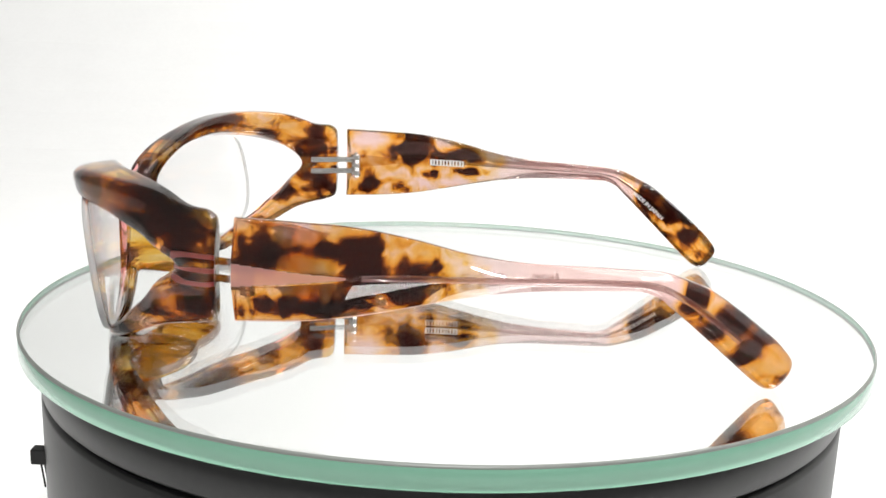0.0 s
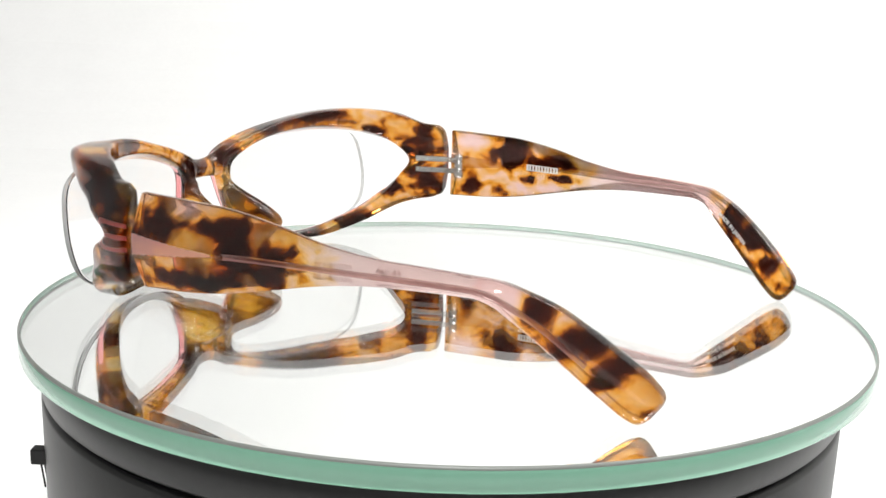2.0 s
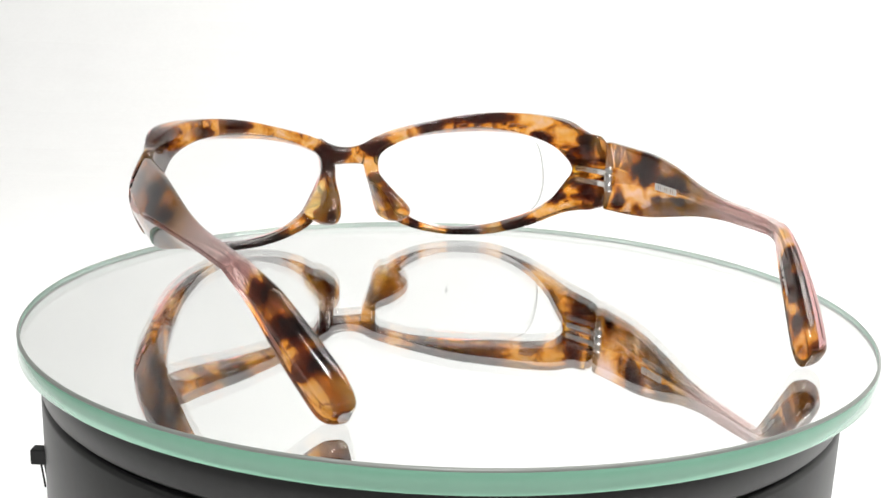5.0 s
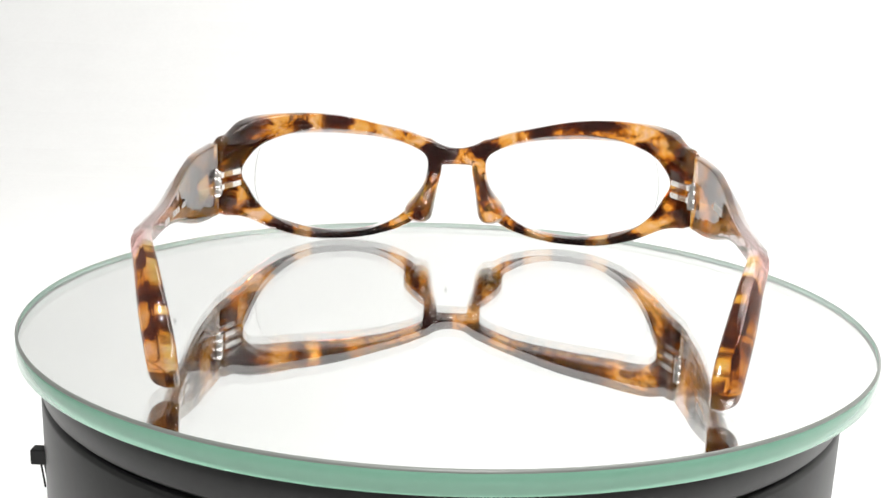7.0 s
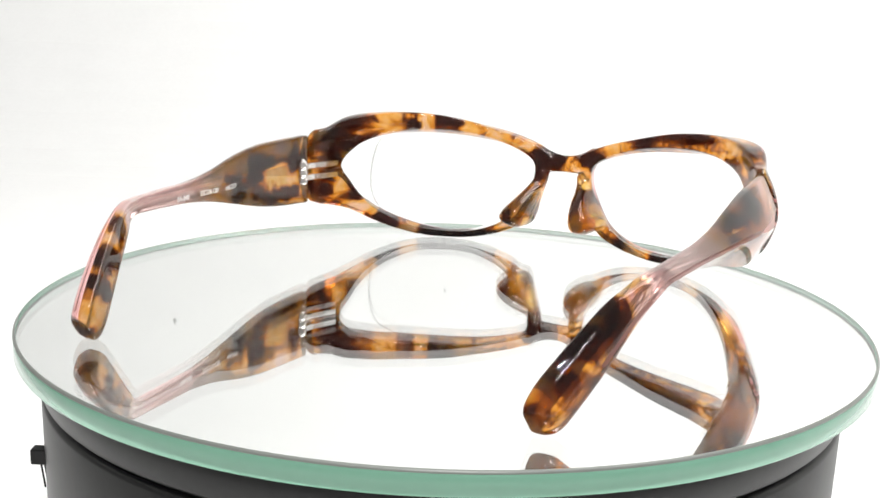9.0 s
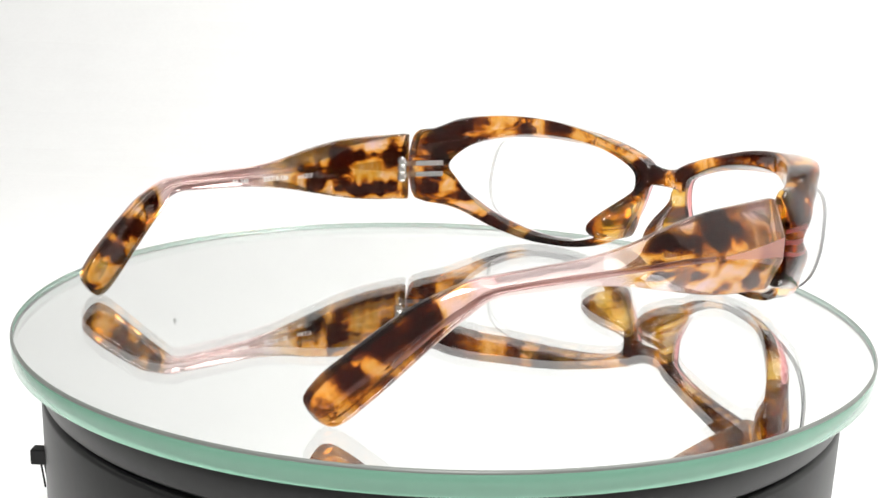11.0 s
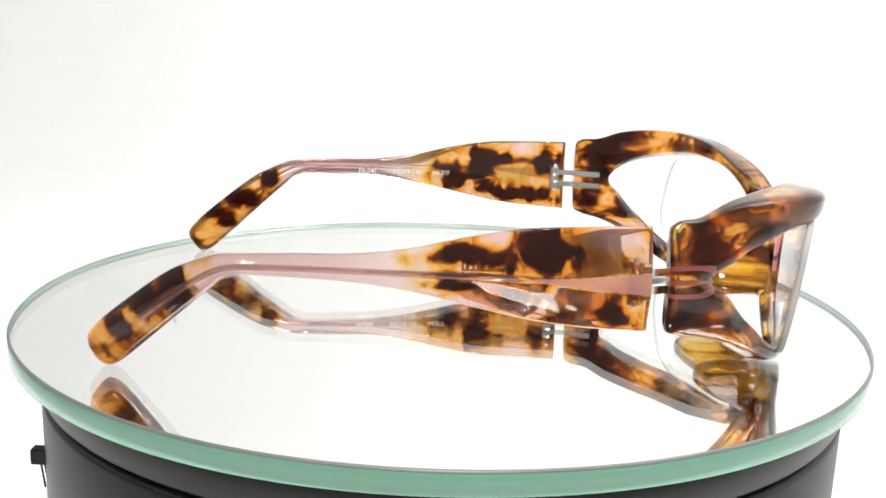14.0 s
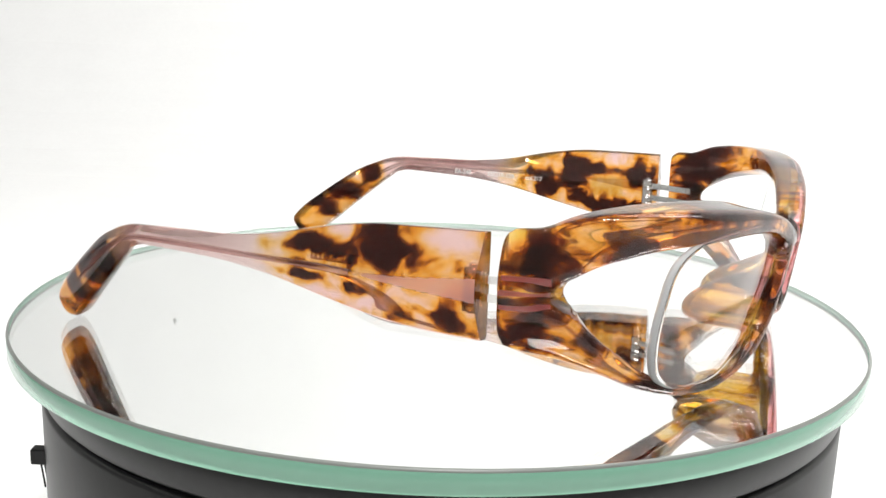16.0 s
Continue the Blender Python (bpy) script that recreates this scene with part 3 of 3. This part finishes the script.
def temple(side, mat):
    bm, core = bmesh.new(), bmesh.new()
    rings, bare, inlay, sawn, milled = [], [], [], [], []
    grid = 26
    start, slant = -3.1, 0.1

    def sheet_ring(half, low_cut, near, far, put):
        """The tortoise layer's outline at one station: the inner face up, the outer one down."""
        up = np.linspace(-1, 1, grid)
        return [put(h * (half - low_cut), near) for h in up] + [put(h * (half - 0.22), far) for h in up[::-1]]
    for x in np.linspace(start, 74, 132):
        top, low = smooth_at(x, STATION, TOP_Z), smooth_at(x, STATION, LOW_Z)
        power = 1.05 + 0.25 * max(0, (x - 50) / 24) ** 2
        u0 = smooth_at(x, STATION, INNER_U)
        brim, ridge = smooth_at(x, STATION, BRIM), smooth_at(x, STATION, RIDGE)
        sec = section((top - low) / 2, brim, ridge, power, bulge=0.045, notch=1.2 * min(1, max(0, (x - 20) / 10)))
        flat = ridge - 0.85 * max(0, 1 - (x + 2.3) / 27)
        sec = [(h, min(o, flat)) for h, o in sec]
        milled += [x > 22 and abs(h) < 1.05 * GROOVE and o > 1.1 * brim for h, o in sec]
        nose = max(0, 1 - (x - start) / 15)

        def put(h, o, x=x):
            return place(x + nose * slant * min(o, 4.8), side * (u0 + o - swing(side, x)), (top + low) / 2 + h - droop(side, x))
        rings.append([put(h, o) for h, o in sec])
        sawn += [x < 23 and o > flat - 0.001 for h, o in sec]
        bare += [0.5 * min(1, max(0, (x - 40) / 15)) if o < min(0.6 * brim, 1.6) else 1.0 if o < 1.02 * brim or o > flat - 0.02 else 0.9 - 0.5 * min(1, max(0, (x - 30) / 15)) for h, o in sec]
        inlay.append(sheet_ring((top - low) / 2, 0.42, 0.14, min(0.72 * brim, 1.7), lambda h, o: put(h, o, max(x, start + 0.2))))
    xs = [row[0] for row in TIP]
    fine = list(np.linspace(75.2, 103.0, 50)) + [103.6, 104.1, 104.5, 104.8, 105.0, 105.15, 105.3]
    for x in fine:
        u0, zc, half, fat, slope = (smooth_at(x, xs, [row[k] for row in TIP]) for k in range(1, 6))
        c, s = math.cos(math.radians(slope)), math.sin(math.radians(slope))
        wall = 0.48 + 0.07 * min(1, (x - 75) / 6)
        sec = section(half, fat * wall, fat, min(3.4, 1.3 + max(0, (x - 76) / 12) * 1.3), 0.55 + 0.55 * min(1, (x - 75) / 15), notch=1.2 * min(1, max(0, (96 - x) / 8)))

        def put(h, o):
            return place(x - s * h, side * (u0 + o - 0.10 * h - swing(side, x)), zc + c * h - droop(side, x))
        rings.append([put(h, o) for h, o in sec])
        milled += [x < 95 and abs(h) < 1.05 * GROOVE and o > 0.6 * fat for h, o in sec]
        bare += [0.0 if o < 0.43 * fat else 1.0 if abs(h) > 0.72 * half else 0.9 for h, o in sec]
        if x < 104.9:
            inlay.append(sheet_ring(half, 0.75, 0.22, 0.43 * fat, put))
    loft(bm, rings)
    loft(core, inlay)
    ob = part("temple", bm, [CRYSTAL_TEMPLE, CRYSTAL_SAWN, CRYSTAL_GROOVE], specs, "temple in pink crystal acetate over a tortoise layer")
    flat_ngon_fix(ob.data)
    for poly in ob.data.polygons:
        if len(poly.vertices) == 4 and all(v < len(sawn) and sawn[v] for v in poly.vertices):
            poly.material_index = 1
        elif len(poly.vertices) == 4 and all(milled[v] for v in poly.vertices):
            poly.material_index = 2
    ob.data.attributes.new("crystal", "FLOAT", "POINT").data.foreach_set("value", np.array(bare, dtype=np.float32))
    layer = part("tortoise_layer", core, mat, ob, "amber and dark brown tortoise layer inside the temple")
    co = np.empty(len(layer.data.vertices) * 3)
    layer.data.vertices.foreach_get("co", co)
    blotted(layer.data, BLOTS_RIGHT + TIP_RIGHT if side > 0 else BLOTS_LEFT + TIP_LEFT, co[0::3] / MM)
    return ob


temple_right = temple(1, TORTOISE_R)
temple_left = temple(-1, TORTOISE_L)


# hinges: twin plates sunk in the front, and a barrel with five knuckles
def hinge(side):
    top = new("hinge")
    top.parent, top.matrix_basis = specs, SEAT
    top["label"] = "polished steel three-barrel hinge with twin arms"
    for z in (24.1, 20.7):
        bm = bmesh.new()
        pts = [(-13.2, 62.0), (-9, 63.4), (-5, 65.0), (1.0, 65.8)]
        rings = []
        for v, u in pts:
            rings.append([place(v, side * (u + du), z + dz) for du, dz in ((-0.8, -0.75), (-0.8, 0.75), (0.6, 0.75), (0.6, -0.75))])
        loft(bm, rings)
        part("arm", bm, STEEL, top, smooth=False)
    for k in range(3):
        bm = bmesh.new()
        z = 18.9 + k * 2.36
        rod(bm, place(-0.3, side * 65.4, z), place(-0.3, side * 65.4, z + 2.22), 1.55 * MM)
        part("knuckle", bm, STEEL, top)
    # pink bars imitating the reflections in the slots milled for the arms
    for z in (25.6, 23.0, 20.5):
        bm = bmesh.new()
        rings = []
        for a in np.linspace(71.5, 79.6, 9):
            ring = []
            for dz, deep in ((-0.42, 4.0), (0.42, 4.0), (0.42, 4.35), (-0.42, 4.35)):
                v, u, h = shell(a, z + dz, deep / thick(a, z + dz))
                ring.append(place(v, side * u, h))
            rings.append(ring)
        loft(bm, rings)
        part("slot_reflection", bm, CRYSTAL_SAWN, top, "rosy bar imitating the reflection of a milled slot's wall", smooth=False)
    bm = bmesh.new()
    rod(bm, place(-0.3, side * 65.4, 18.6), place(-0.3, side * 65.4, 26.3), 0.7 * MM)
    part("pin", bm, STEEL, top)


hinge(1)
hinge(-1)


# printing inside the temples
def along_temple(side, v, z, proud):
    """A point just inside the inner face of a temple."""
    return place(v, side * (smooth_at(v, STATION, INNER_U) - swing(side, v) - proud), z - droop(side, v))


def bar(bm, side, v0, v1, z0, z1, proud=0.12):
    k = 5
    rings = [[along_temple(side, v0 + (v1 - v0) * i / k, z, d) for z, d in ((z0, proud), (z1, proud), (z1, -0.05), (z0, -0.05))] for i in range(k + 1)]
    loft(bm, rings)


bm = bmesh.new()
bar(bm, 1, 22.2, 32.2, 23.55, 23.85)
bar(bm, 1, 22.2, 32.2, 25.05, 25.35)
for k in range(11):
    bar(bm, 1, 22.2 + k * 0.97, 22.2 + k * 0.97 + (0.50 if k % 3 else 0.68), 23.6, 25.3)
part("maker_mark", bm, PRINT, temple_right, "white block-lettered maker's mark", smooth=False).matrix_basis = Matrix()


def tip_lettering(text, v, rise, size):
    """Printing along the inner face of the right tip."""
    c, q = math.cos(math.radians(-35)), math.sin(math.radians(-35))
    xs = [row[0] for row in TIP]
    me = text_mesh(text, size)
    for vert in me.vertices:
        x, y, d = vert.co / MM
        at, up = v + x * c, rise + y
        u0, zc = (smooth_at(at, xs, [row[k] for row in TIP]) for k in (1, 2))
        vert.co = place(at - q * up, u0 - 0.10 * up - swing(1, at) - 0.06 - d, zc + c * up - droop(1, at))
    ob = new("lettering", me)
    ob.parent = temple_right
    ob["label"] = "small white printed lettering on the tip"


def text_mesh(text, size):
    data = bpy.data.curves.new("lettering", "FONT")
    data.body, data.size, data.extrude = text, size * MM, 0.00003
    data.offset = 0.00004
    tmp = new("lettering", data)
    bpy.context.view_layer.update()
    me = bpy.data.meshes.new_from_object(tmp.evaluated_get(bpy.context.evaluated_depsgraph_get()))
    bpy.data.objects.remove(tmp)
    me.materials.clear()
    me.materials.append(PRINT)
    return me


tip_lettering("MADE IN JAPAN", 83.6, -1.4, 1.45)


def lettering(text, side, v, z, size):
    me = text_mesh(text, size)
    for vert in me.vertices:
        x, y, d = vert.co
        vv = v - x / MM
        vert.co = along_temple(side, vv, z - 0.02 * (v - vv) + y / MM, 0.09 + d / MM)
    ob = new("lettering", me)
    ob.parent = temple_left
    ob["label"] = "small white printed size lettering"


lettering("FA-240", -1, 58.6, 22.7, 1.75)
lettering("55\u25a118-120", -1, 48.4, 22.6, 1.75)
lettering("col.267", -1, 36.6, 22.4, 1.75)
# clear film left on the inside of one temple
bm = bmesh.new()
bar(bm, -1, 7.0, 16.6, 19.8, 25.6, 0.03)
part("film", bm, FILM, temple_left, "clear protective film square", smooth=False).matrix_basis = Matrix()


def motions():
    turn = []
    for k in range(33):
        t = k * 0.5
        angle = -(12.4454 * t - 0.00279 * t * (t - 16))
        turn.append((t, pose(0, 0, 0, 0, 0, angle)))
    for ob in (specs, plate, platter):
        walk(ob, [(t, Matrix.Translation((0 if ob is specs else -0.0004, 0, 0)) @ m) for t, m in turn])


motions()
